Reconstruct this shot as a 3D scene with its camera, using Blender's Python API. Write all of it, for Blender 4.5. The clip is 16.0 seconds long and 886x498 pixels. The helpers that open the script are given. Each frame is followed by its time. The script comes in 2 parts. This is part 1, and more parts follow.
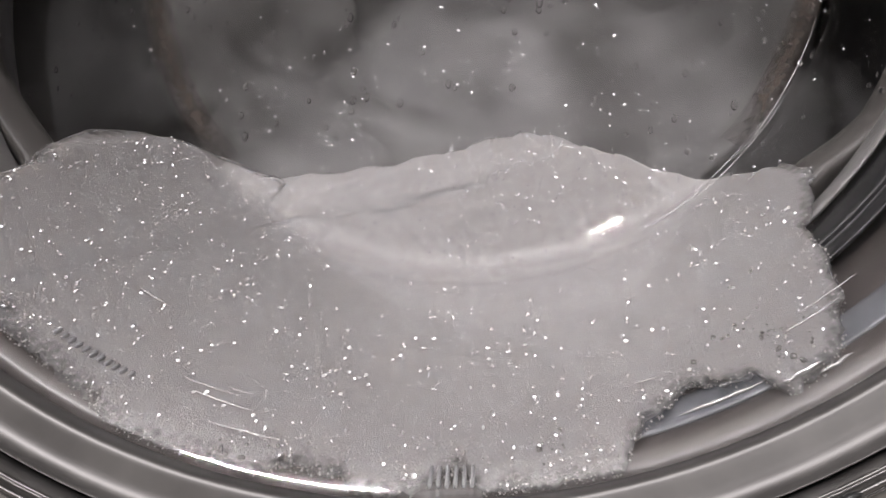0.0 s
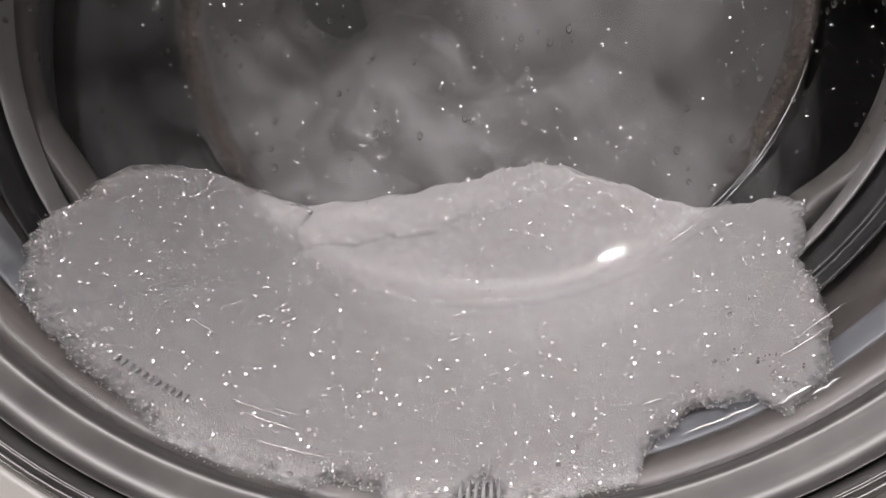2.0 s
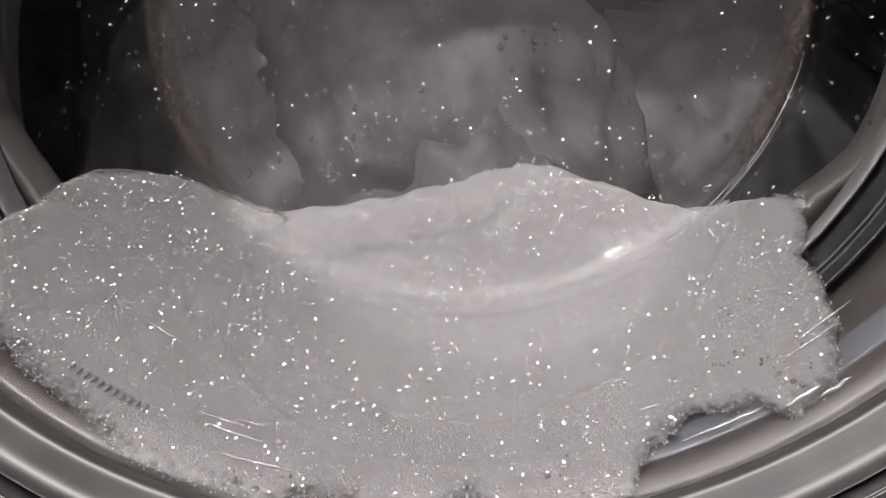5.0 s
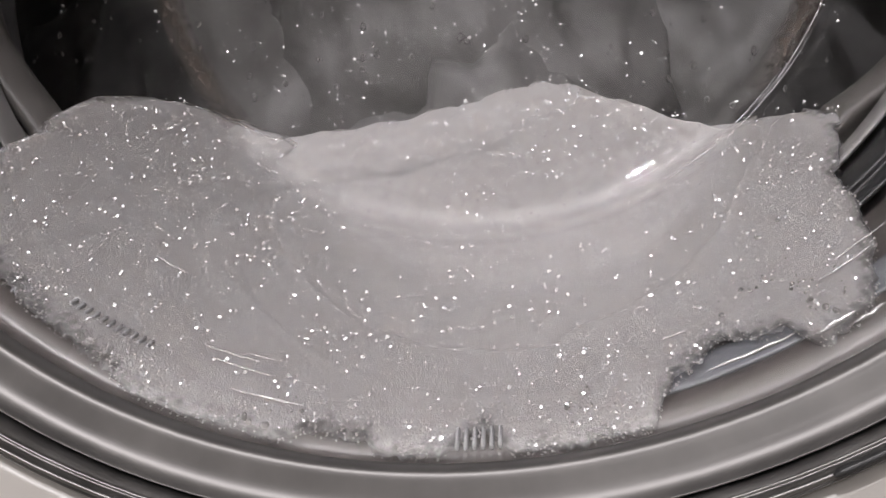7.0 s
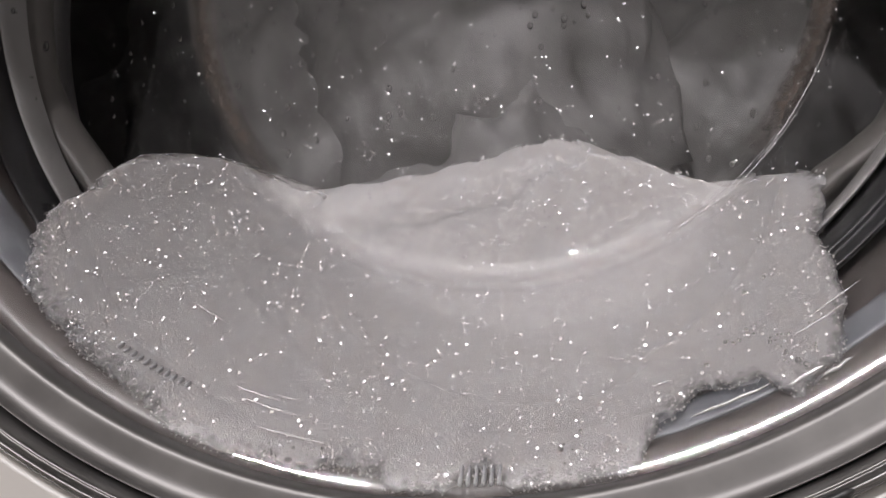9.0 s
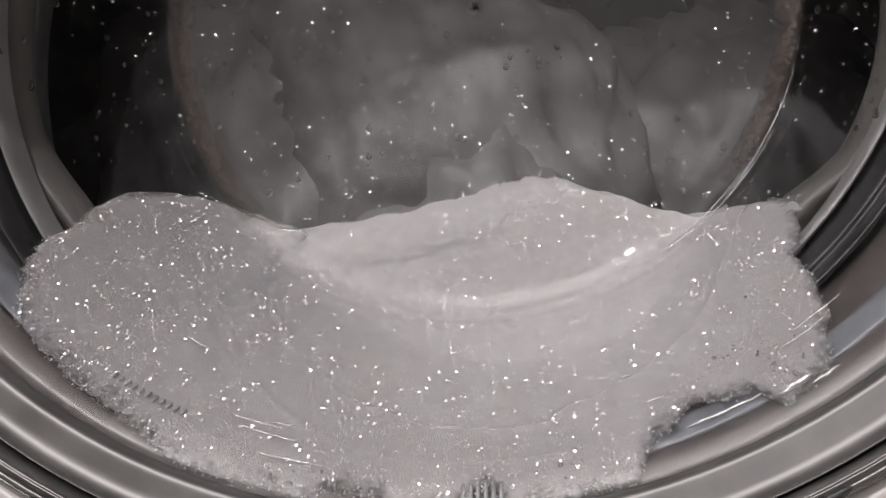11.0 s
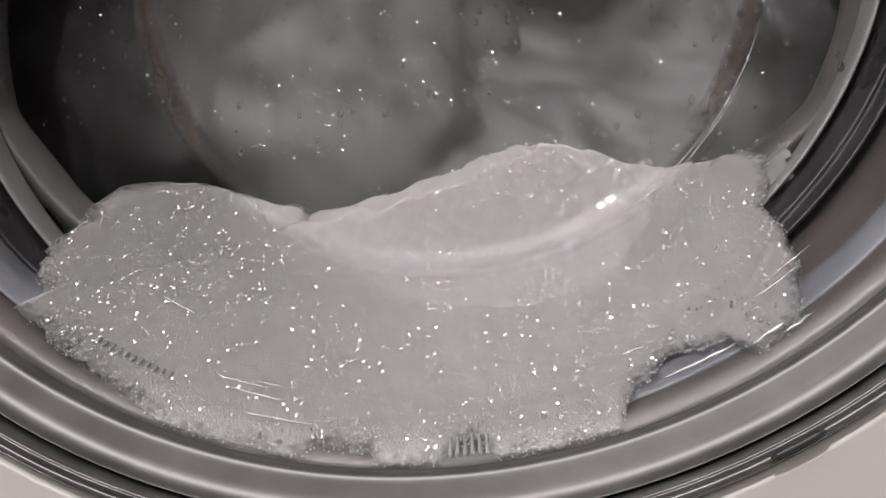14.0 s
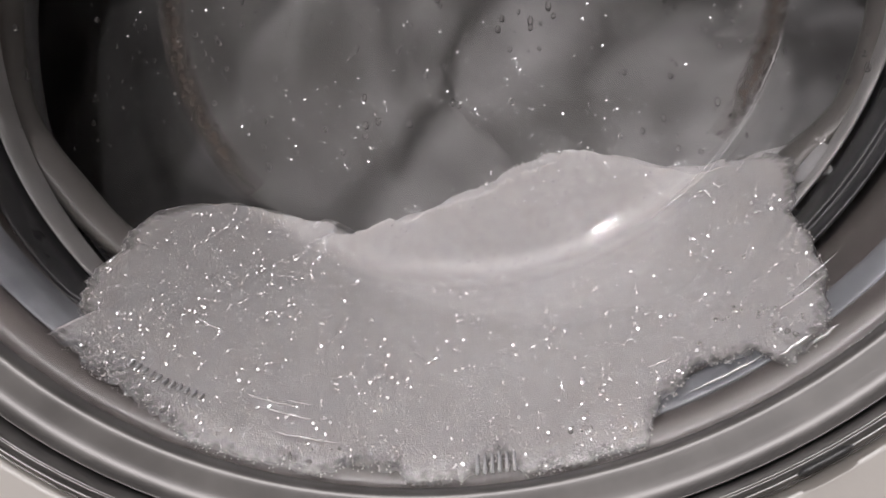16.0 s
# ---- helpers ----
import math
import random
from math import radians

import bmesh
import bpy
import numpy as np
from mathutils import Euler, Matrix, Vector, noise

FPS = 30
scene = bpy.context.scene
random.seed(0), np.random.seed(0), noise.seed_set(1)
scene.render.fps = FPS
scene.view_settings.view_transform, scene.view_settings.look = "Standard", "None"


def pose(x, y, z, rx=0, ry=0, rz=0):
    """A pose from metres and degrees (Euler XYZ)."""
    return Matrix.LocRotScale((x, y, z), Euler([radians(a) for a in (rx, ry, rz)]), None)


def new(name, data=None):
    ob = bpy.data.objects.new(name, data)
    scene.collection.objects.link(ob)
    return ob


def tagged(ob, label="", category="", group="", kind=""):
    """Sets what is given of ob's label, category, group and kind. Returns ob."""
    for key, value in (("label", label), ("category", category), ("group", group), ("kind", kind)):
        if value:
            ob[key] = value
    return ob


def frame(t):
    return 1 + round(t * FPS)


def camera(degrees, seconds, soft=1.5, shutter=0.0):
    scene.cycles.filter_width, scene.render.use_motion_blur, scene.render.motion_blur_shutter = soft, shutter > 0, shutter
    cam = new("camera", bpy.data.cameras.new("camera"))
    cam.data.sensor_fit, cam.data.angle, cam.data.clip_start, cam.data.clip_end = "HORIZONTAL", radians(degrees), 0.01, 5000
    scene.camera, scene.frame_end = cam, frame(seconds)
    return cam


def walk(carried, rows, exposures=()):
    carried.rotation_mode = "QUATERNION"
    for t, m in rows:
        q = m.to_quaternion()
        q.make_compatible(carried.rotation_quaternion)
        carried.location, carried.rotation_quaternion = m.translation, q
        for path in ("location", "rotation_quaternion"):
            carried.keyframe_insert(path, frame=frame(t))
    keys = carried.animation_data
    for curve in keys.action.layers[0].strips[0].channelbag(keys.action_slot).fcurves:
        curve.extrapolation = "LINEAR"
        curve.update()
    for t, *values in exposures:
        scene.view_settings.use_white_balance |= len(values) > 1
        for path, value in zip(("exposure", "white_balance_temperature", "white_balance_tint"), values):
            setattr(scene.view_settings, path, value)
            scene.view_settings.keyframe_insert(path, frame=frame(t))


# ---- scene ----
cam = camera(49.1, 16.0, soft=1.6, shutter=0.5)
PATH = [
    (0.0, pose(0.0357, -0.1791, 0.3638, 97.73, -1.91, 8.00)),
    (0.5, pose(0.0374, -0.1872, 0.3717, 95.58, -2.24, 8.21)),
    (1.0, pose(0.0362, -0.1894, 0.3727, 95.66, -3.33, 7.95)),
    (1.5, pose(0.0323, -0.1903, 0.3679, 97.61, -2.09, 6.64)),
    (2.0, pose(0.0325, -0.2012, 0.3681, 97.82, -1.63, 7.99)),
    (2.5, pose(0.0311, -0.2042, 0.3686, 98.19, -1.01, 7.98)),
    (3.0, pose(0.0328, -0.2094, 0.3690, 98.14, -1.38, 8.36)),
    (5.5, pose(0.0327, -0.1754, 0.3622, 99.86, -0.83, 6.63)),
    (6.0, pose(0.0316, -0.1694, 0.3633, 97.48, -0.18, 5.42)),
    (6.5, pose(0.0311, -0.1763, 0.3602, 96.17, -0.49, 6.68)),
    (7.0, pose(0.0330, -0.1752, 0.3647, 95.15, -0.34, 8.77)),
    (7.5, pose(0.0359, -0.1787, 0.3658, 94.98, -0.64, 9.85)),
    (8.0, pose(0.0401, -0.1850, 0.3663, 94.86, -0.96, 10.26)),
    (8.5, pose(0.0432, -0.1906, 0.3683, 95.68, -0.95, 11.12)),
    (11.0, pose(0.0341, -0.1994, 0.3582, 100.69, 0.25, 8.40)),
    (11.5, pose(0.0291, -0.1933, 0.3563, 99.71, 1.06, 7.22)),
    (12.0, pose(0.0310, -0.1900, 0.3564, 98.78, 0.96, 7.28)),
    (12.5, pose(0.0287, -0.1940, 0.3578, 98.26, 0.70, 7.41)),
    (13.0, pose(0.0277, -0.1992, 0.3602, 97.14, 0.67, 7.47)),
    (13.5, pose(0.0265, -0.2001, 0.3585, 97.97, 1.28, 5.86)),
    (14.0, pose(0.0290, -0.2034, 0.3597, 97.72, 1.75, 6.07)),
    (14.5, pose(0.0311, -0.2058, 0.3625, 97.49, 2.12, 7.19)),
    (15.0, pose(0.0268, -0.2091, 0.3652, 97.00, 2.03, 6.40)),
    (15.5, pose(0.0322, -0.2074, 0.3650, 97.05, 2.47, 7.80)),
    (16.0, pose(0.0331, -0.2048, 0.3656, 97.26, 2.92, 8.55)),
]
walk(cam, PATH)

# ---- world and lamps ----
world = bpy.data.worlds.new("world")
scene.world = world
world.use_nodes = True
world.node_tree.nodes["Background"].inputs[0].default_value = (0.5, 0.5, 0.5, 1)
world.node_tree.nodes["Background"].inputs[1].default_value = 0.02


def lamp(name, energy, m, size, colour):
    data = bpy.data.lights.new(name, "POINT")
    data.energy, data.color, data.shadow_soft_size = energy, colour, size
    ob = new(name, data)
    ob.matrix_world = m
    return ob


lamp("room_lamp", 63, pose(-0.46, -1.57, 1.97), 0.022, (1.0, 0.965, 0.985))
# unseen lamp added for a highlight low on the ring and a brighter panel
lamp("added_front_lamp", 17, pose(0.22, -2.10, 1.05), 0.035, (1.0, 0.97, 0.985))

# ---- materials ----


def material(name, colour, rough=0.5, metal=0.0, second=None, scale=40.0, bump=0.0, bump_scale=300.0, coat=0.0, coat_ior=1.5, ior=1.45, transmission=0.0, thin=False, soak=0.0, coat_rough=0.08):
    m = bpy.data.materials.new(name)
    m.use_nodes = True
    nt = m.node_tree
    b = nt.nodes["Principled BSDF"]
    b.inputs["Roughness"].default_value = rough
    b.inputs["Metallic"].default_value = metal
    b.inputs["IOR"].default_value = ior
    b.inputs["Transmission Weight"].default_value = transmission
    b.inputs["Coat Weight"].default_value = coat
    b.inputs["Coat Roughness"].default_value = 0.25 if coat_ior > 2 else coat_rough
    b.inputs["Coat IOR"].default_value = coat_ior
    b.inputs["Base Color"].default_value = (*colour, 1)
    b.inputs["Subsurface Weight"].default_value = 1.0 if soak else 0.0
    b.inputs["Subsurface Radius"].default_value = (1.0, 0.93, 0.86)
    b.inputs["Subsurface Scale"].default_value = soak
    co = nt.nodes.new("ShaderNodeTexCoord")
    if second:
        n1 = nt.nodes.new("ShaderNodeTexNoise")
        n1.inputs["Scale"].default_value = scale
        n1.inputs["Detail"].default_value = 8
        nt.links.new(co.outputs["Object"], n1.inputs["Vector"])
        ramp = nt.nodes.new("ShaderNodeValToRGB")
        ramp.color_ramp.elements[0].position, ramp.color_ramp.elements[1].position = 0.35, 0.68
        ramp.color_ramp.elements[0].color, ramp.color_ramp.elements[1].color = (*second, 1), (*colour, 1)
        nt.links.new(n1.outputs["Fac"], ramp.inputs["Fac"])
        nt.links.new(ramp.outputs["Color"], b.inputs["Base Color"])
        mul = nt.nodes.new("ShaderNodeMath")
        mul.operation = "MULTIPLY_ADD"
        mul.inputs[1].default_value, mul.inputs[2].default_value = 0.3 * rough, rough * 0.8
        nt.links.new(n1.outputs["Fac"], mul.inputs[0])
        nt.links.new(mul.outputs[0], b.inputs["Roughness"])
    if thin:
        # the film thins out and breaks up towards the edges of the suds
        at = nt.nodes.new("ShaderNodeAttribute")
        at.attribute_name = "thin"
        n3 = nt.nodes.new("ShaderNodeTexNoise")
        n3.inputs["Scale"].default_value, n3.inputs["Detail"].default_value = 520, 8
        nt.links.new(co.outputs["Object"], n3.inputs["Vector"])
        ad = nt.nodes.new("ShaderNodeMath")
        ad.operation = "MULTIPLY_ADD"
        ad.inputs[1].default_value = 1.3
        nt.links.new(n3.outputs["Fac"], ad.inputs[0])
        nt.links.new(at.outputs["Fac"], ad.inputs[2])
        mr = nt.nodes.new("ShaderNodeMapRange")
        mr.inputs["From Min"].default_value, mr.inputs["From Max"].default_value = 0.95, 1.6
        mr.inputs["To Min"].default_value, mr.inputs["To Max"].default_value = 1.0, 0.25
        nt.links.new(ad.outputs[0], mr.inputs["Value"])
        nt.links.new(mr.outputs["Result"], b.inputs["Alpha"])
    if bump:
        n2 = nt.nodes.new("ShaderNodeTexNoise")
        n2.inputs["Scale"].default_value = bump_scale
        n2.inputs["Detail"].default_value = 5
        nt.links.new(co.outputs["Object"], n2.inputs["Vector"])
        bp = nt.nodes.new("ShaderNodeBump")
        bp.inputs["Strength"].default_value = bump
        bp.inputs["Distance"].default_value = 0.001
        nt.links.new(n2.outputs["Fac"], bp.inputs["Height"])
        nt.links.new(bp.outputs["Normal"], b.inputs["Normal"])
    return m


WHITE = material("white_enamel", (0.8, 0.77, 0.74), 0.3, second=(0.76, 0.73, 0.7), scale=6, bump=0.05, bump_scale=900)
CHROME = material("worn_chrome", (0.31, 0.302, 0.297), 0.33, 0.8, second=(0.2, 0.192, 0.188), scale=60, bump=0.15, bump_scale=120)
TRIM = material("grey_metallic_trim", (0.25, 0.241, 0.236), 0.41, 0.5, second=(0.18, 0.173, 0.17), scale=55, bump=0.05, bump_scale=60)
RUBBER = material("grey_rubber", (0.055, 0.055, 0.057), 0.3, second=(0.035, 0.035, 0.036), scale=40, bump=0.2, bump_scale=200)
FRONT_RUBBER = material("taupe_rubber", (0.135, 0.12, 0.112), 0.3, second=(0.095, 0.083, 0.078), scale=35, bump=0.2, bump_scale=160)
LIP = material("pale_rubber", (0.17, 0.16, 0.148), 0.4, second=(0.12, 0.112, 0.104), scale=30, bump=0.15, bump_scale=150)
RIM = material("white_rubber_edge", (0.4, 0.39, 0.38), 0.35, second=(0.3, 0.29, 0.28), scale=60, bump=0.1)
RIB = material("blue_grey_rubber", (0.3, 0.31, 0.33), 0.25, second=(0.2, 0.21, 0.225), scale=90, bump=0.2)
GLASS = material("door_glass", (0.84, 0.83, 0.835), 0.0, ior=1.47, transmission=1.0)
STEEL = material("drum_steel", (0.32, 0.32, 0.325), 0.45, 0.6, second=(0.22, 0.22, 0.224), scale=30, bump=0.1)
FOAM = material("soap_foam", (0.505, 0.492, 0.485), 0.5, second=(0.445, 0.432, 0.425), scale=260, bump=0.45, bump_scale=2400, thin=True, soak=0.007)
PALE_RIB = material("pale_wet_rubber", (0.5, 0.5, 0.51), 0.2, second=(0.4, 0.4, 0.41), scale=200, bump=0.2, coat=0.6)
FROTH = material("wet_froth", (0.56, 0.54, 0.525), 0.4, second=(0.46, 0.44, 0.425), scale=300, bump=0.2, bump_scale=2600)
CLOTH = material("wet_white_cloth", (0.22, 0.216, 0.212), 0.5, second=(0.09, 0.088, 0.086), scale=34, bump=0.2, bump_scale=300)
WATER = material("water", (1, 1, 1), 0.0, ior=1.33, transmission=1.0)
# near-white metallic film, glint brightness is put into its colour
GLINT = material("white_glint_film", (1.0, 0.995, 0.99), 0.26, 0.6, coat=1.0, coat_ior=3.0)
DARK_BUBBLE = material("clear_bubble", (0.27, 0.26, 0.252), 0.15, second=(0.17, 0.163, 0.158), scale=200, coat=1.0)
BEND_BROWN = material("brown_bend_film", (0.075, 0.06, 0.05), 0.9, second=(0.045, 0.036, 0.03), scale=120, ior=1.1, thin=True)
WALL = material("room_wall_paint", (0.5, 0.485, 0.47), 0.7, second=(0.44, 0.425, 0.41), scale=4, bump=0.1)
TILE = material("floor_tile", (0.4, 0.36, 0.32), 0.4, second=(0.33, 0.3, 0.27), scale=8, bump=0.1)

ZC = 0.5            # height of the door's axis over the floor


def mesh_object(name, verts, faces, mat, parent=None, label="", smooth=True):
    me = bpy.data.meshes.new(name)
    me.from_pydata([tuple(v) for v in verts], [], faces)
    me.materials.append(mat)
    me.shade_smooth() if smooth else None
    me.update()
    ob = new(name, me)
    if parent:
        ob.parent = parent
    return tagged(ob, label)


def fix_normals(ob):
    bm = bmesh.new()
    bm.from_mesh(ob.data)
    bmesh.ops.recalc_face_normals(bm, faces=bm.faces)
    bm.to_mesh(ob.data)
    bm.free()
    return ob


def smooth_profile(points, steps=4):
    """Rounds a profile's corners with two passes of corner cutting."""
    p = [Vector(q) for q in points]
    for _ in range(2):
        out = [p[0]]
        for a, b in zip(p, p[1:]):
            out += [a.lerp(b, 0.25), a.lerp(b, 0.75)]
        p = out + [p[-1]]
    return [(q.x, q.y) for q in p]


def revolve(name, profile, mat, parent, zc=ZC, seg=160, closed=False, label="", wobble=0.0, xc=0.0, grow=0.0):
    """A body of revolution round the door's axis from a profile of radius, depth."""
    n, verts, faces = len(profile), [], []
    for i in range(seg):
        a = 2 * math.pi * i / seg
        full = grow(math.degrees(math.remainder(a, 2 * math.pi))) if callable(grow) else 0.0
        for r, y in profile:
            g = full * min(1.0, max(0.0, (y - 0.014) / 0.03)) if callable(grow) else grow
            k = 1 + wobble * noise.noise((math.cos(a) * 3, math.sin(a) * 3, y * 20))
            verts.append((xc + (r + g) * k * math.sin(a), y, zc - (r + g) * k * math.cos(a)))
    for i in range(seg):
        j = (i + 1) % seg
        for k in range(n if closed else n - 1):
            l = (k + 1) % n
            faces.append((i * n + k, i * n + l, j * n + l, j * n + k))
    return fix_normals(mesh_object(name, verts, faces, mat, parent, label))


def box(name, lo, hi, mat, parent=None, label="", bevel=0.0):
    bm = bmesh.new()
    bmesh.ops.create_cube(bm, size=1)
    for v in bm.verts:
        v.co = [l + (c + 0.5) * (h - l) for c, l, h in zip(v.co, lo, hi)]
    if bevel:
        bmesh.ops.bevel(bm, geom=list(bm.edges), offset=bevel, segments=3, profile=0.5, affect="EDGES")
    me = bpy.data.meshes.new(name)
    bm.to_mesh(me)
    bm.free()
    me.materials.append(mat)
    ob = new(name, me)
    if parent:
        ob.parent = parent
    return tagged(ob, label)


# ---- room ----
tagged(box("floor", (-2, -3.2, -0.1), (2, 1.0, 0), TILE), kind="structure")
for nm, lo, hi in (("wall_back", (-2, 0.9, 0), (2, 1.0, 2.4)), ("wall_front", (-2, -3.2, 0), (2, -3.1, 2.4)),
                   ("wall_left", (-2.1, -3.2, 0), (-2, 1.0, 2.4)), ("wall_right", (2, -3.2, 0), (2.1, 1.0, 2.4)),
                   ("ceiling", (-2.1, -3.2, 2.4), (2.1, 1.0, 2.5))):
    tagged(box(nm, lo, hi, WALL), kind="structure")

# ---- washing machine ----
machine = tagged(new("washing_machine"), "white front-loading washing machine running with its round door shut", "washing machine")
HOLE = 0.1736


def panel_front():
    """White front sheet with a round opening and a rolled edge."""
    verts, faces, seg = [], [], 128
    rings = ((HOLE - 0.002, 0.03), (HOLE - 0.002, -0.006), (HOLE, -0.01), (HOLE + 0.0015, -0.012), (HOLE + 0.002, -0.012), (HOLE + 0.006, -0.012), (0.24, -0.012), (0.25, -0.012))
    for i in range(seg):
        a = 2 * math.pi * i / seg
        s, c = math.sin(a), math.cos(a)
        for r, y in rings:
            verts.append((r * s, y, ZC - r * c))
        k = 1 / max(abs(s), abs(c))
        verts.append((0.3 * s * k, -0.012, ZC - (0.5 if c > 0 else 0.35) * c * k))
    n = len(rings) + 1
    for i in range(seg):
        j = (i + 1) % seg
        for k in range(n - 1):
            faces.append((i * n + k, i * n + k + 1, j * n + k + 1, j * n + k))
    return fix_normals(mesh_object("front_panel", verts, faces, WHITE, machine, "cream-white enamelled front panel"))


panel_front()
box("side_panel", (-0.3, -0.008, 0.0), (-0.295, 0.55, 0.85), WHITE, machine)
box("side_panel", (0.295, -0.008, 0.0), (0.3, 0.55, 0.85), WHITE, machine)
box("rear_panel", (-0.295, 0.54, 0.0), (0.295, 0.55, 0.85), WHITE, machine)
box("top_panel", (-0.3, -0.012, 0.85), (0.3, 0.55, 0.88), WHITE, machine, bevel=0.004)

# door: chrome rim, grey inner ring, glass bowl
door_rim = revolve("chrome_rim", smooth_profile([(0.1691, 0.0), (0.1692, -0.0095), (0.1697, -0.0128), (0.1704, -0.0116), (0.1710, -0.0142), (0.1718, -0.0142), (0.1723, -0.0124), (0.1728, -0.0134), (0.1733, -0.010), (0.1735, 0.0)]),
        CHROME, machine, label="ridged chrome rim of the round door")
revolve("inner_ring", smooth_profile([(0.1588, 0.004), (0.1591, -0.0006), (0.1601, -0.0016), (0.1625, -0.0020), (0.1655, -0.0025), (0.1676, -0.0040), (0.1686, -0.0070), (0.1690, 0.0)]), TRIM, door_rim, label="smooth grey metallic ring inside the chrome rim")
OUT = [(0.1645, 0.007), (0.160, 0.006), (0.156, 0.008), (0.151, 0.015), (0.112, 0.094), (0.108, 0.101), (0.101, 0.105), (0.08, 0.108), (0.04, 0.111), (0.0005, 0.112)]
INN = [(0.1645, 0.0025), (0.160, 0.002), (0.1525, 0.006), (0.1475, 0.014), (0.109, 0.092), (0.1055, 0.098), (0.099, 0.1015), (0.08, 0.1042), (0.04, 0.107), (0.0005, 0.108)]
bowl = revolve("glass_bowl", smooth_profile(OUT) + smooth_profile(INN)[::-1], GLASS, door_rim, closed=True, seg=240, label="clear moulded glass bowl, wet on the drum side")
bowl.visible_shadow = False

def table(x, pts):
    """A smooth value between the entries of a short table."""
    if x <= pts[0][0]:
        return pts[0][1]
    for (x0, z0), (x1, z1) in zip(pts, pts[1:]):
        if x <= x1:
            k = (x - x0) / (x1 - x0)
            k = k * k * (3 - 2 * k) * 0.5 + 0.5 * k
            return z0 + (z1 - z0) * k
    return pts[-1][1]


def sag(a):
    """The gasket hangs wider on the side away from the hinge."""
    return 0.0025 + table(a, [(-150, 0), (-110, 0.013), (-46, 0.013), (-25, 0.0)])


def lip_sag(a):
    return 0.0025 + table(a, [(-150, 0), (-110, 0.020), (-73, 0.022), (-58, 0.015), (-45, 0.010), (-20, 0.0), (40, 0.0), (52, 0.001), (56, 0.004), (61, 0.0068), (80, 0.0068), (130, 0.0)])


# gasket: front face, ridged fold, thin white edge, pale lip
gasket = revolve("gasket_front", smooth_profile([(0.172, 0.0105), (0.164, 0.0092), (0.159, 0.0092), (0.1555, 0.0122), (0.1525, 0.0185), (0.149, 0.0265), (0.1445, 0.044), (0.1432, 0.06)]), FRONT_RUBBER, machine, label="smooth taupe front face of the rubber gasket", wobble=0.002, grow=lambda a: sag(a) - 0.0025)
revolve("gasket_bead", smooth_profile([(0.1535, 0.0195), (0.1543, 0.0152), (0.153, 0.0155), (0.1512, 0.0195), (0.1502, 0.0228), (0.1502, 0.030)]), RIB, gasket, label="blue-grey bead moulded round the gasket", wobble=0.001)
revolve("gasket_fold", smooth_profile([(0.143, 0.085), (0.1425, 0.048), (0.141, 0.0455), (0.1392, 0.052), (0.1375, 0.050), (0.1352, 0.056), (0.1345, 0.060), (0.1345, 0.088)]), RUBBER, gasket, label="ridged dark grey fold of the rubber gasket", wobble=0.002, xc=-0.0035, grow=sag)
revolve("gasket_edge", smooth_profile([(0.1337, 0.082), (0.1335, 0.062), (0.1324, 0.0605), (0.1313, 0.063), (0.1308, 0.073)]), RIM, gasket, label="thin white edge of the gasket", wobble=0.002, xc=-0.0035, grow=sag)
revolve("gasket_lip", smooth_profile([(0.1312, 0.080), (0.128, 0.0745), (0.1235, 0.0775), (0.1205, 0.0835), (0.1215, 0.089), (0.135, 0.094)]), LIP, gasket, label="pale inner lip of the gasket", wobble=0.008, xc=-0.0035, grow=lip_sag)
revolve("tub", [(0.19, 0.014), (0.275, 0.06), (0.275, 0.5), (0.0005, 0.5)], LIP, machine, label="grey plastic outer tub")

drum = revolve("drum", smooth_profile([(0.161, 0.116), (0.156, 0.106), (0.16, 0.100), (0.175, 0.104), (0.215, 0.11), (0.245, 0.125), (0.25, 0.16), (0.25, 0.42), (0.235, 0.44), (0.1, 0.43), (0.0005, 0.42)]), STEEL, machine, zc=0, label="polished stainless steel drum")
drum.location = (0, 0, ZC)


def lifter(angle):
    """A rounded ridge along the drum wall."""
    verts, faces, n = [], [], 10
    for i in range(13):
        y = 0.15 + 0.25 * i / 12
        hgt = 0.04 * math.sin(math.pi * min(1, max(0.08, (i + 0.5) / 4, 0.08) if i < 2 else min(1, (12.5 - i) / 2) if i > 10 else 1) / 2)
        for k in range(n + 1):
            u = -1 + 2 * k / n
            r = 0.251 - hgt * (1 - u * u) ** 0.8
            a = radians(angle) + 0.13 * u
            verts.append((r * math.sin(a), y, -r * math.cos(a)))
    for i in range(12):
        for k in range(n):
            p = i * (n + 1) + k
            faces.append((p, p + 1, p + n + 2, p + n + 1))
    ob = mesh_object("lifter", verts, faces, STEEL, drum, "rounded steel lifter ridge")
    return ob


for a in (60, 180, 300):
    lifter(a)


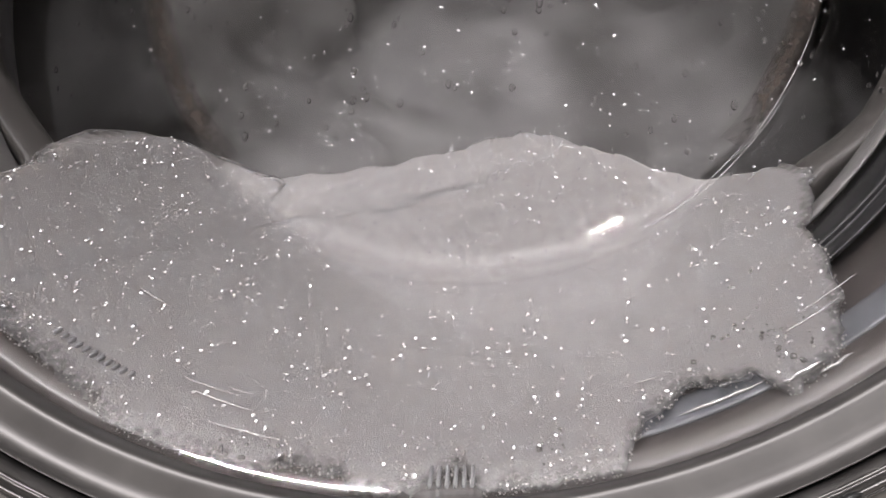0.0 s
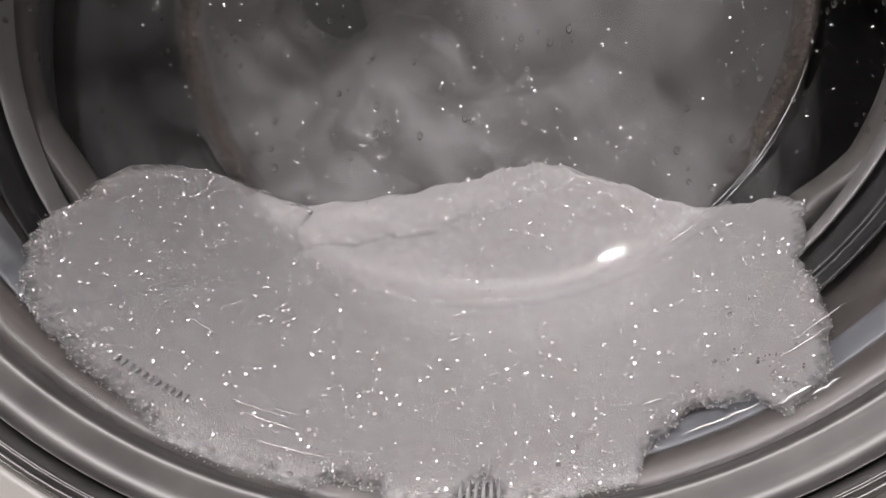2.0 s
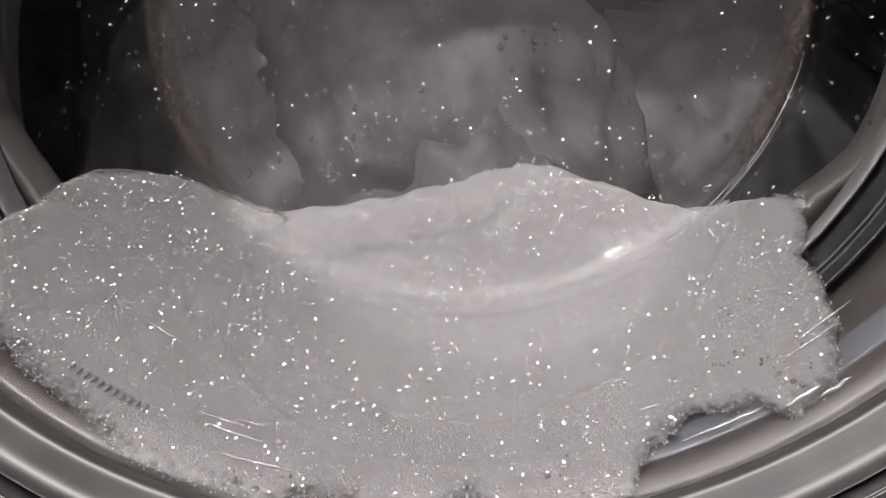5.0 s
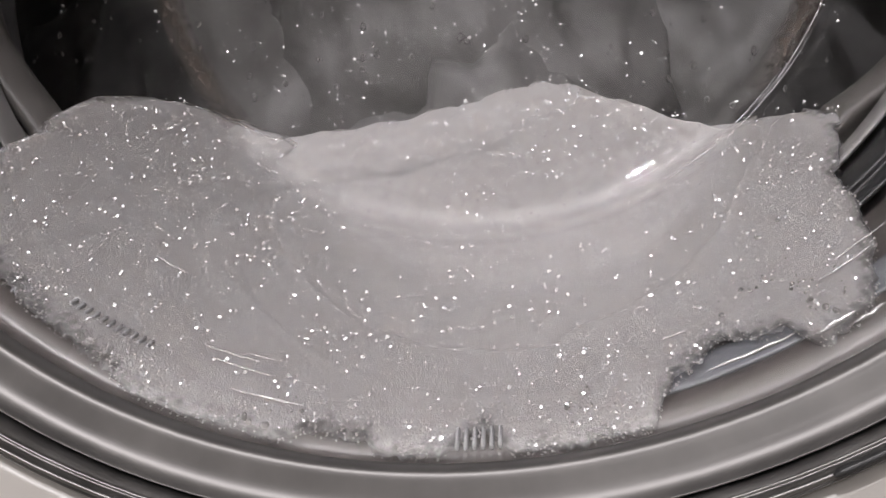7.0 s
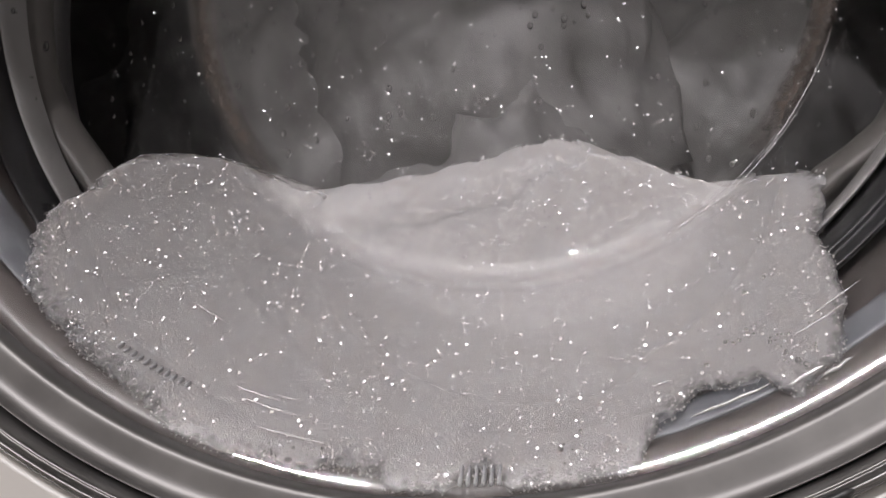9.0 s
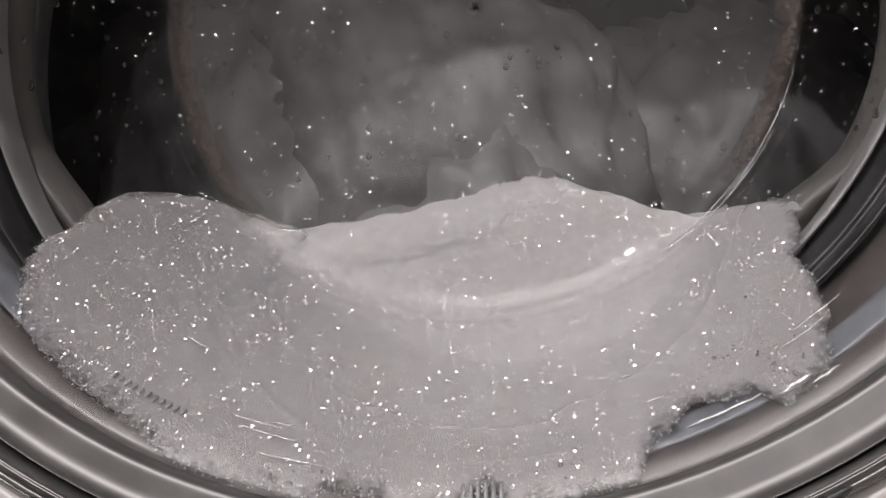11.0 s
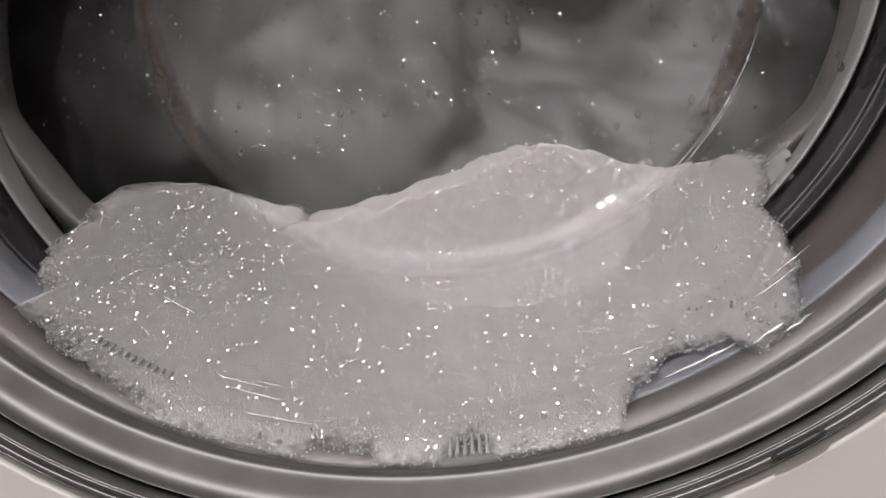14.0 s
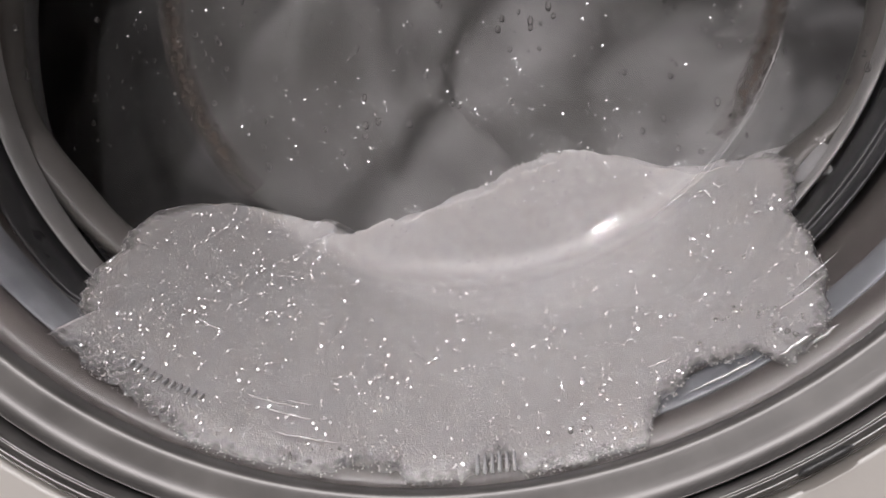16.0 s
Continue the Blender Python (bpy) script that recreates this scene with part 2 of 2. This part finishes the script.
def lump(name, seed, sx, sy, sz, fold, mat, sub=5):
    bm = bmesh.new()
    bmesh.ops.create_icosphere(bm, subdivisions=sub, radius=1)
    for v in bm.verts:
        p = v.co.copy()
        q = p * 1.1 + Vector((seed * 7.1, seed * 3.3, 0))
        a = noise.noise(q)
        ridge = 1 - abs(noise.noise(q * 1.5 + Vector((0, 5, 0)))) * 2
        ridge2 = 1 - abs(noise.noise(q * 3.2 + Vector((9, 5, 0)))) * 2
        ridge3 = 1 - abs(noise.noise(Vector((q.x * 5, q.y * 5, q.z * 2.4)) + Vector((2, 8, 4)))) * 2
        twist = Vector((q.x * 1.6 + q.z * 1.1, q.y * 2.0, q.z * 5.5 + q.x * 1.2))
        wrung = 1 - abs(noise.noise(twist + Vector((4, 1, 7)))) * 2
        wrung2 = 1 - abs(noise.noise(twist * 2.3 + Vector((1, 6, 2)))) * 2
        k = 1 + 0.35 * a + fold * ridge + 0.3 * fold * ridge2 + 0.16 * fold * ridge3 + 0.42 * fold * wrung + 0.2 * fold * wrung2
        v.co = Vector((p.x * sx, p.y * sy, p.z * sz)) * k
    me = bpy.data.meshes.new(name)
    bm.to_mesh(me)
    bm.free()
    me.materials.append(mat)
    me.shade_smooth()
    return new(name, me)


# each bundle: angle round the drum, radius, depth, size
LAUNDRY = []
SPOTS = [(20, 0.172, 0.185, 0.072), (60, 0.186, 0.19, 0.058), (100, 0.172, 0.185, 0.072), (140, 0.172, 0.185, 0.074), (180, 0.186, 0.19, 0.058), (220, 0.172, 0.19, 0.072),
         (260, 0.172, 0.185, 0.074), (300, 0.186, 0.19, 0.058), (340, 0.172, 0.185, 0.072), (60, 0.126, 0.2, 0.056), (180, 0.126, 0.2, 0.054), (300, 0.12, 0.2, 0.058)]
for i, (ang, rad, dep, size) in enumerate(SPOTS):
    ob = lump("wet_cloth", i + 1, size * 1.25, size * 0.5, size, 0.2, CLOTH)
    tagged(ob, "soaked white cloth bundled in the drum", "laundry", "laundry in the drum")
    LAUNDRY.append((ob, ang, rad, dep))


# ---- foam ----
OUT_FINE = sorted(smooth_profile(OUT))


def bowl_depth(r):
    """Depth of the bowl's outer face at a radius from the axis."""
    for (r0, y0), (r1, y1) in zip(OUT_FINE, OUT_FINE[1:]):
        if r <= r1:
            return y0 + (y1 - y0) * (r - r0) / max(1e-6, r1 - r0)
    return 0.006


# inner and outer edge of the suds, centimetres from the axis by degrees from straight down
CREST = [(-57, 11.9), (-55, 11.3), (-53.9, 10.9), (-49.8, 10.3), (-42.2, 9.6), (-35.7, 8.5), (-25.3, 7.28), (-11.6, 6.29), (5.8, 5.65), (18, 5.7), (25, 6.1), (34.2, 7.42), (39.3, 8.75), (43.5, 9.95), (47.7, 10.9), (52, 11.95)]
FOOT = [(-57, 12.4), (-54, 13.0), (-51.5, 13.5), (-48.5, 14.4), (-45, 14.9), (-40.4, 15.34), (-29.4, 15.5), (-24.4, 15.66), (-20.7, 15.85), (-9, 15.8), (-8.3, 15.6), (-3.8, 15.62), (-3, 15.85), (1.6, 15.85), (2.6, 15.7), (3.4, 15.5), (5.0, 15.48), (5.8, 15.65), (6.6, 15.85),
        (16.3, 15.85), (17.5, 15.4), (19, 15.25), (22.5, 14.95), (27.6, 15.25), (28.6, 15.6), (32.5, 15.5), (36.2, 14.85), (39.1, 14.1), (41.8, 13.3), (47, 12.7), (52, 12.2)]


def foam_body(name, a0, a1, inner, outer, gap, mat, seed, shoulder, depth, crest_fade=0.0, fringe=True, sides="LR", wide=3.0, push=0.012):
    """Suds lying on the bowl's far side between two edges, with a rounded crest and a thick back."""
    na, nr = 300, 90
    thin, verts, faces = [], [], []
    for i in range(na + 1):
        a = a0 + (a1 - a0) * i / na
        s, c = math.sin(radians(a)), math.cos(radians(a))
        r0, r1 = inner(a), outer(a)
        rough = 0.0016 * noise.noise((a * 0.22, seed, 0)) + 0.0010 * noise.noise((a * 0.8, seed, 2)) + 0.0006 * noise.noise((a * 2.2, seed, 5))
        r1 += 0.0012 * noise.noise((a * 0.5, seed, 7)) + 0.0010 * noise.noise((a * 1.7, seed, 9))
        left, right = (a - a0 if "L" in sides else 9.0), (a1 - a if "R" in sides else 9.0)
        for j in range(nr + 1):
            r = r0 + (r1 - r0) * j / nr
            edge = min(1.0, (r - r0) / shoulder)
            r += rough * max(0.0, 1 - (r - r0) / 0.006) ** 2
            x, z = r * s, -r * c
            side = min(1.0, min(left, right) / 4.0)
            back = depth * (1 - math.sqrt(max(0.0, 1 - (1 - edge) ** 2))) + push * (1 - side) ** 2
            lumps = 0.0008 * noise.noise((x * 90, z * 90, 3.0)) + 0.0003 * noise.noise((x * 350, z * 350, 3.0))
            y = bowl_depth(r) + gap + max(-0.0004, lumps * 0.7) + back
            thin.append(max(1 - (r1 - r) / 0.0042 if fringe else 0.0, 1 - (r - r0) / crest_fade if crest_fade else 0.0, 1 - min(left, right) / wide, 0.0))
            verts.append((x, y, z))
    n, m = nr + 1, len(verts)
    for x, y, z in list(verts):
        verts.append((x, y + 0.03, z))
    for i in range(na):
        for j in range(nr):
            p = i * n + j
            faces.append((p, p + 1, p + n + 1, p + n))
            faces.append((m + p, m + p + n, m + p + n + 1, m + p + 1))
        for j in (0, nr):
            p = i * n + j
            faces.append((p, p + n, m + p + n, m + p))
    for i in (0, na):
        for j in range(nr):
            p = i * n + j
            faces.append((p, p + 1, m + p + 1, m + p))
    ob = fix_normals(mesh_object(name, verts, faces, mat))
    layer = ob.data.attributes.new("thin", "FLOAT", "POINT")
    layer.data.foreach_set("value", thin + thin)
    ob.location = (0, 0, ZC)
    return ob


def beads(name, count, a0, a1, inner, outer, gap, mat, parent, sizes, seed, label, bias=1.0, clusters=(), dome=1.0, sub=1):
    """Many small bubbles over the suds against the glass: round, or low flakes tilted unevenly to glint."""
    rnd = random.Random(seed)
    bm = bmesh.new()
    bmesh.ops.create_icosphere(bm, subdivisions=sub, radius=1)
    ball = [v.co.copy() for v in bm.verts]
    tris = [[v.index for v in f.verts] for f in bm.faces]
    bm.free()
    verts, faces = [], []
    for k in range(count):
        if clusters:
            ca, cr, sa, sr = clusters[k % len(clusters)]
            a, r = rnd.gauss(ca, sa), rnd.gauss(cr, sr) / 100
        else:
            a = a0 + (a1 - a0) * rnd.random()
            r = inner(a) + (outer(a) - inner(a)) * rnd.random() ** bias
        size = sizes[0] + (sizes[1] - sizes[0]) * rnd.random() ** 3
        o = Vector((r * math.sin(radians(a)), bowl_depth(r) + gap, -r * math.cos(radians(a))))
        # tilts scatter about the angle that mirrors the lamp to the camera
        lean = radians(-13 - 11 * min(1.0, max(0.0, (-0.06 - o.z) / 0.09))) + rnd.gauss(0, 0.16)
        swing = 0.6 * ((0.03 - o.x) / 0.23 - 0.2) + rnd.gauss(0, 0.16)
        turn = Euler((lean, 0, swing)).to_matrix()
        b = len(verts)
        wx, wz = (rnd.uniform(0.6, 1.5), rnd.uniform(0.6, 1.4)) if dome < 1 else (1, 1)
        verts += [o + turn @ Vector((v.x * wx, v.y * dome, v.z * wz)) * size for v in ball]
        faces += [[b + i for i in t] for t in tris]
    ob = mesh_object(name, verts, faces, mat, parent, label, smooth=sub > 1)
    return tagged(ob, kind="stuff")


def crest(a):
    return table(a, CREST) / 100


def foot(a):
    return table(a, FOOT) / 100


def base_top(a):
    # stays under the crest where it rests and where it is dragged to
    return min(foot(a) - 0.006, max(crest(a), crest(a - 7) + 0.0085 * math.cos(radians(a))) + 0.007 + 0.03 * (max(0.0, -29 - a) / 9) ** 2)


def head_foot(a):
    return min(foot(a) - 0.0005, base_top(a) + 0.02)


def shoulder_top(a):
    return min(crest(a) + 0.003 + 0.03 * (max(0.0, a + 44) / 15) ** 2, foot(a) - 0.004)


foam_base = tagged(foam_body("soap_foam", -38, 50, base_top, foot, 0.0012, FOAM, 3.0, 0.026, 0.0014, sides="R", push=0.006), "thick white soap suds pressed against the door glass", "foam")
foam_head = tagged(foam_body("foam_crest", -57, 52, crest, head_foot, 0.0019, FOAM, 8.0, 0.022, 0.022, crest_fade=0.003, fringe=False, wide=4.0, push=0.008), "soft crest of white suds behind the door glass", "foam")
foam_side = tagged(foam_body("foam_shoulder", -56, -27, shoulder_top, foot, 0.0016, FOAM, 5.0, 0.020, 0.0042, crest_fade=0.0015, push=0.004), "loose shoulder of white suds beside the gasket", "foam")
beads("bubbles", 1500, -36, 43, lambda a: base_top(a) + 0.006, lambda a: foot(a) - 0.001, 0.0005, GLINT, foam_base, (0.00018, 0.00047), 5, "tiny white flakes painted as glints on the bubbles", bias=0.8, dome=0.16)
beads("bubbles", 620, -54, 50, lambda a: crest(a) + 0.002, head_foot, 0.0007, GLINT, foam_head, (0.00017, 0.00045), 6, "tiny white flakes painted as glints on the bubbles", dome=0.16)
beads("bubbles", 300, -53, -34, lambda a: shoulder_top(a) + 0.002, lambda a: foot(a) - 0.001, 0.0005, GLINT, foam_side, (0.00018, 0.00046), 15, "tiny white flakes painted as glints on the bubbles", dome=0.16)
beads("large_bubbles", 80, 0, 0, None, None, 0.0010, DARK_BUBBLE, foam_base, (0.0002, 0.0007), 7, "larger dark clear bubbles", sub=2, dome=0.4,
      clusters=((11.8, 15.2, 0.9, 0.18), (31, 14.6, 1.6, 0.3), (31.5, 15.0, 1.2, 0.25), (-12, 15.55, 1.2, 0.15), (25, 14.3, 2.6, 0.25), (-11, 15.4, 2, 0.15), (30, 14.0, 3, 0.5)))


beads("froth", 2200, -36, 42, lambda a: foot(a) - 0.007, lambda a: foot(a) + 0.0006, 0.0012, FROTH, foam_base, (0.0001, 0.0003), 9, "loose froth along the edge of the suds", bias=0.6)
beads("froth", 500, -53, -35, lambda a: foot(a) - 0.006, lambda a: foot(a) + 0.0004, 0.0012, FROTH, foam_side, (0.0001, 0.0003), 19, "loose froth along the edge of the suds", bias=0.6)


def drops(count):
    """Water drops clinging to the drum side of the bowl."""
    rnd = random.Random(11)
    bm = bmesh.new()
    bmesh.ops.create_icosphere(bm, subdivisions=2, radius=1)
    ball = [v.co.copy() for v in bm.verts]
    tris = [[v.index for v in f.verts] for f in bm.faces]
    bm.free()
    verts, faces = [], []
    while len(verts) < count * len(ball):
        a = rnd.uniform(-125, 125)
        r = 0.140 * math.sqrt(rnd.random())
        if abs(a) < 60 and r > crest(a) - 0.004:
            continue
        size = 0.0002 + 0.0009 * rnd.random() ** 4
        o = Vector((r * math.sin(radians(a)), bowl_depth(r) + 0.0001, -r * math.cos(radians(a))))
        b, tall = len(verts), rnd.uniform(1, 1.7)
        verts += [o + Vector((v.x, v.y * 0.6, v.z * tall)) * size for v in ball]
        faces += [[b + i for i in t] for t in tris]
    ob = mesh_object("water_drops", verts, faces, WATER)
    ob.location = (0, 0, ZC)
    ob.visible_shadow = False
    return tagged(ob, "clear water drops clinging to the door glass", "water drops", kind="stuff")


drops(950)
# white flecks for suds, and for glints painted on the wet glass
beads("suds_and_glint_flecks", 650, -120, 120, lambda a: 0.01, lambda a: min(0.108, crest(a) - 0.004) if -58 < a < 62 else 0.125, 0.0003, GLINT, foam_base, (0.00016, 0.00055), 31, "tiny white flecks of suds and painted glints on the glass", dome=0.2, bias=0.55)


def bend_band(a0, a1):
    """A thin see-through brown band round the corner of the bowl, fading at its edges."""
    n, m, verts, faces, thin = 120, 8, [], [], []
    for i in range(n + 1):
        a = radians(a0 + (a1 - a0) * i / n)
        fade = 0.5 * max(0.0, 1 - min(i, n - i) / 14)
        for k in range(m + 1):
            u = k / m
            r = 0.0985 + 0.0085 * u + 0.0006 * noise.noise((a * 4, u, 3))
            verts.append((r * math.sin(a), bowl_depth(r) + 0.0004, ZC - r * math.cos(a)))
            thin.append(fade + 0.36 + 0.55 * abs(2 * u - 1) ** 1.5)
    for i in range(n):
        for k in range(m):
            p = i * (m + 1) + k
            faces.append((p, p + 1, p + m + 2, p + m + 1))
    ob = mesh_object("bend_band", verts, faces, BEND_BROWN, bowl, "thin dark brown band round the bowl's corner")
    ob.data.attributes.new("thin", "FLOAT", "POINT").data.foreach_set("value", thin)
    return ob


bend_band(-130, -46)
bend_band(50, 130)


def streak(a0, a1, r, width, seed):
    """A thin uneven white strip along the bowl's curve, painted in for a lamp reflection."""
    rnd = random.Random(seed)
    n, verts, faces = 28, [], []
    for i in range(n + 1):
        k = i / n
        a = radians(a0 + (a1 - a0) * k)
        w = width * (0.15 + math.sin(math.pi * k) ** 0.7 * rnd.uniform(0.45, 1.0)) / 2
        rr = r + 0.0003 * noise.noise((k * 3, seed, 0))
        for dr, dy in ((-w, 0.0006), (-w * 0.6, 0.0002), (0, 0.00005), (w * 0.6, 0.0002), (w, 0.0006)):
            verts.append(((rr + dr) * math.sin(a), bowl_depth(rr) + dy, ZC - (rr + dr) * math.cos(a)))
    for i in range(n):
        for k in range(4):
            q = i * 5 + k
            faces.append((q, q + 1, q + 6, q + 5))
    return fix_normals(mesh_object("glass_glint", verts, faces, GLINT, bowl, "thin white strip painted as a lamp glint on the glass"))


for i, (a0, a1, r, w) in enumerate(((30, 42, 0.1069, 0.0006), (34, 55, 0.1058, 0.0004), (38, 62, 0.1077, 0.0004), (48, 74, 0.1066, 0.0005), (-19.5, -15, 0.1474, 0.0005), (-18, -12.6, 0.149, 0.0004),
                                    (-16, -13.5, 0.1464, 0.0003), (19, 21, 0.1453, 0.0005), (21, 27.5, 0.1527, 0.0006), (45, 47, 0.1148, 0.0005), (31.5, 36.5, 0.1475, 0.0006), (33.5, 39, 0.1458, 0.0004), (28.5, 31.5, 0.1540, 0.0010), (31, 33.5, 0.1552, 0.0008), (-31, -27, 0.1375, 0.0004), (-15, -9, 0.1525, 0.0004))):
    streak(a0, a1, r, w, i + 1)


def ribs(a0, a1, count, r, length, mat):
    """Short raised ribs of the gasket seen through the glass."""
    for i in range(count):
        a = radians(a0 + (a1 - a0) * i / max(1, count - 1))
        bm = bmesh.new()
        bmesh.ops.create_cube(bm, size=1)
        for v in bm.verts:
            v.co = Vector((v.co.x * 0.0009, v.co.y * 0.0012, v.co.z * length))
        bmesh.ops.bevel(bm, geom=list(bm.edges), offset=0.0004, segments=2, profile=0.5, affect="EDGES")
        me = bpy.data.meshes.new("gasket_rib")
        bm.to_mesh(me)
        bm.free()
        me.materials.append(mat)
        me.shade_smooth()
        ob = new("gasket_rib", me)
        ob.parent = gasket
        ob.matrix_basis = Matrix.Translation((r * math.sin(a), bowl_depth(r) + 0.0010, ZC - r * math.cos(a))) @ Matrix.Rotation(-a, 4, "Y") @ Matrix.Rotation(radians(-54), 4, "X")


ribs(2.8, 5.8, 6, 0.1556, 0.005, PALE_RIB)
ribs(-30.5, -23, 11, 0.1508, 0.0024, PALE_RIB)


def rim_slot(a0, a1, r, y):
    """Dark narrow slot in the door's outer rim."""
    verts, faces, n = [], [], 16
    for i in range(n + 1):
        a = radians(a0 + (a1 - a0) * i / n)
        w = 0.0007 * math.sin(math.pi * min(1, max(0.15, min(i, n - i) / 2)) / 2)
        for dr, dy in ((-w, 0.002), (-w, -0.0006), (0, -0.0010), (w, -0.0006), (w, 0.002)):
            verts.append(((r + dr) * math.sin(a), y + dy, ZC - (r + dr) * math.cos(a)))
    for i in range(n):
        for k in range(4):
            q = i * 5 + k
            faces.append((q, q + 1, q + 6, q + 5))
    return fix_normals(mesh_object("rim_slot", verts, faces, RUBBER, door_rim, "narrow black slot in the chrome rim"))


rim_slot(24, 27.8, 0.1714, -0.0142)


def motions():
    """Drum and laundry turn, rest, then turn the other way; the crest of the suds is dragged along."""
    keys = [(0.2 * i, 60.0 * i - 14) for i in range(17)] + [(3.4, 1004), (3.6, 1058), (3.8, 1101), (4.0, 1128), (4.2, 1140), (5.3, 1140), (12.9, 1140), (13.0, 1138), (13.2, 1120), (13.4, 1097), (13.6, 1041)]
    keys += [(13.8 + 0.2 * i, 981 - 60.0 * i) for i in range(12)]
    walk(drum, [(t, pose(0, 0, ZC, 0, a, 0)) for t, a in keys])
    for ob, ang, rad, dep in LAUNDRY:
        rows = []
        for t, a in keys:
            cx, cz = (-0.052, 0.07) if t <= 3.2 else (0.0, 0.08) if t < 13.3 else (0.045, 0.072)
            th = radians(a + ang)
            sunk = 1.0 if 3.9 < t < 12.95 and ang in (20, 60, 180, 220) else 0.0
            rest = 1.0 if 3.9 < t < 12.95 else 0.0
            sunk = max(sunk, 0.55 * rest if ang == 260 else 0.3 * rest if ang == 340 else 0.0)
            out = 0.088 if rest and rad < 0.15 and ang == 300 else rad + (0.02 if rad > 0.15 else 0.03) * sunk
            px = cx - out * math.sin(th)
            # the load is pressed away from the side that the drum lifts
            if t <= 3.2 and px > 0.01:
                px = 0.01 + 0.25 * (px - 0.01)
            if t >= 13.3 and px < -0.08:
                px = -0.08 + 0.3 * (px + 0.08)
            px = max(-0.19, min(0.19, px)) - (0.028 if rest and rad < 0.15 and ang == 300 else 0.0)
            near = 0.0 if rest else 0.03 * min(1.0, max(0.0, (-px - 0.08) / 0.08))
            rows.append((t, pose(px, dep - near + 0.09 * sunk, ZC + cz - out * math.cos(th), 0, a, 0)))
        walk(ob, rows)
    walk(foam_side, [(t, pose(0, 0, ZC, 0, a, 0)) for t, a in ((0.0, 0.2), (3.2, 0.2), (5.0, 0), (12.9, 0), (13.6, -4), (14.5, -6.5), (16.0, -6.8))])
    walk(foam_head, [(0.0, pose(0, 0, ZC - 0.001, 0, 0.2, 0)), (3.2, pose(0, 0, ZC - 0.001, 0, 0.2, 0)), (5.0, pose(0, 0, ZC, 0, 0, 0)), (12.9, pose(0, 0, ZC, 0, 0, 0)),
                     (13.3, pose(0, 0, ZC - 0.003, 0, -2.5, 0)), (13.8, pose(0, 0, ZC - 0.006, 0, -4, 0)), (14.5, pose(0, 0, ZC - 0.008, 0, -6.5, 0)), (16.0, pose(0, 0, ZC - 0.0085, 0, -7, 0))])


motions()
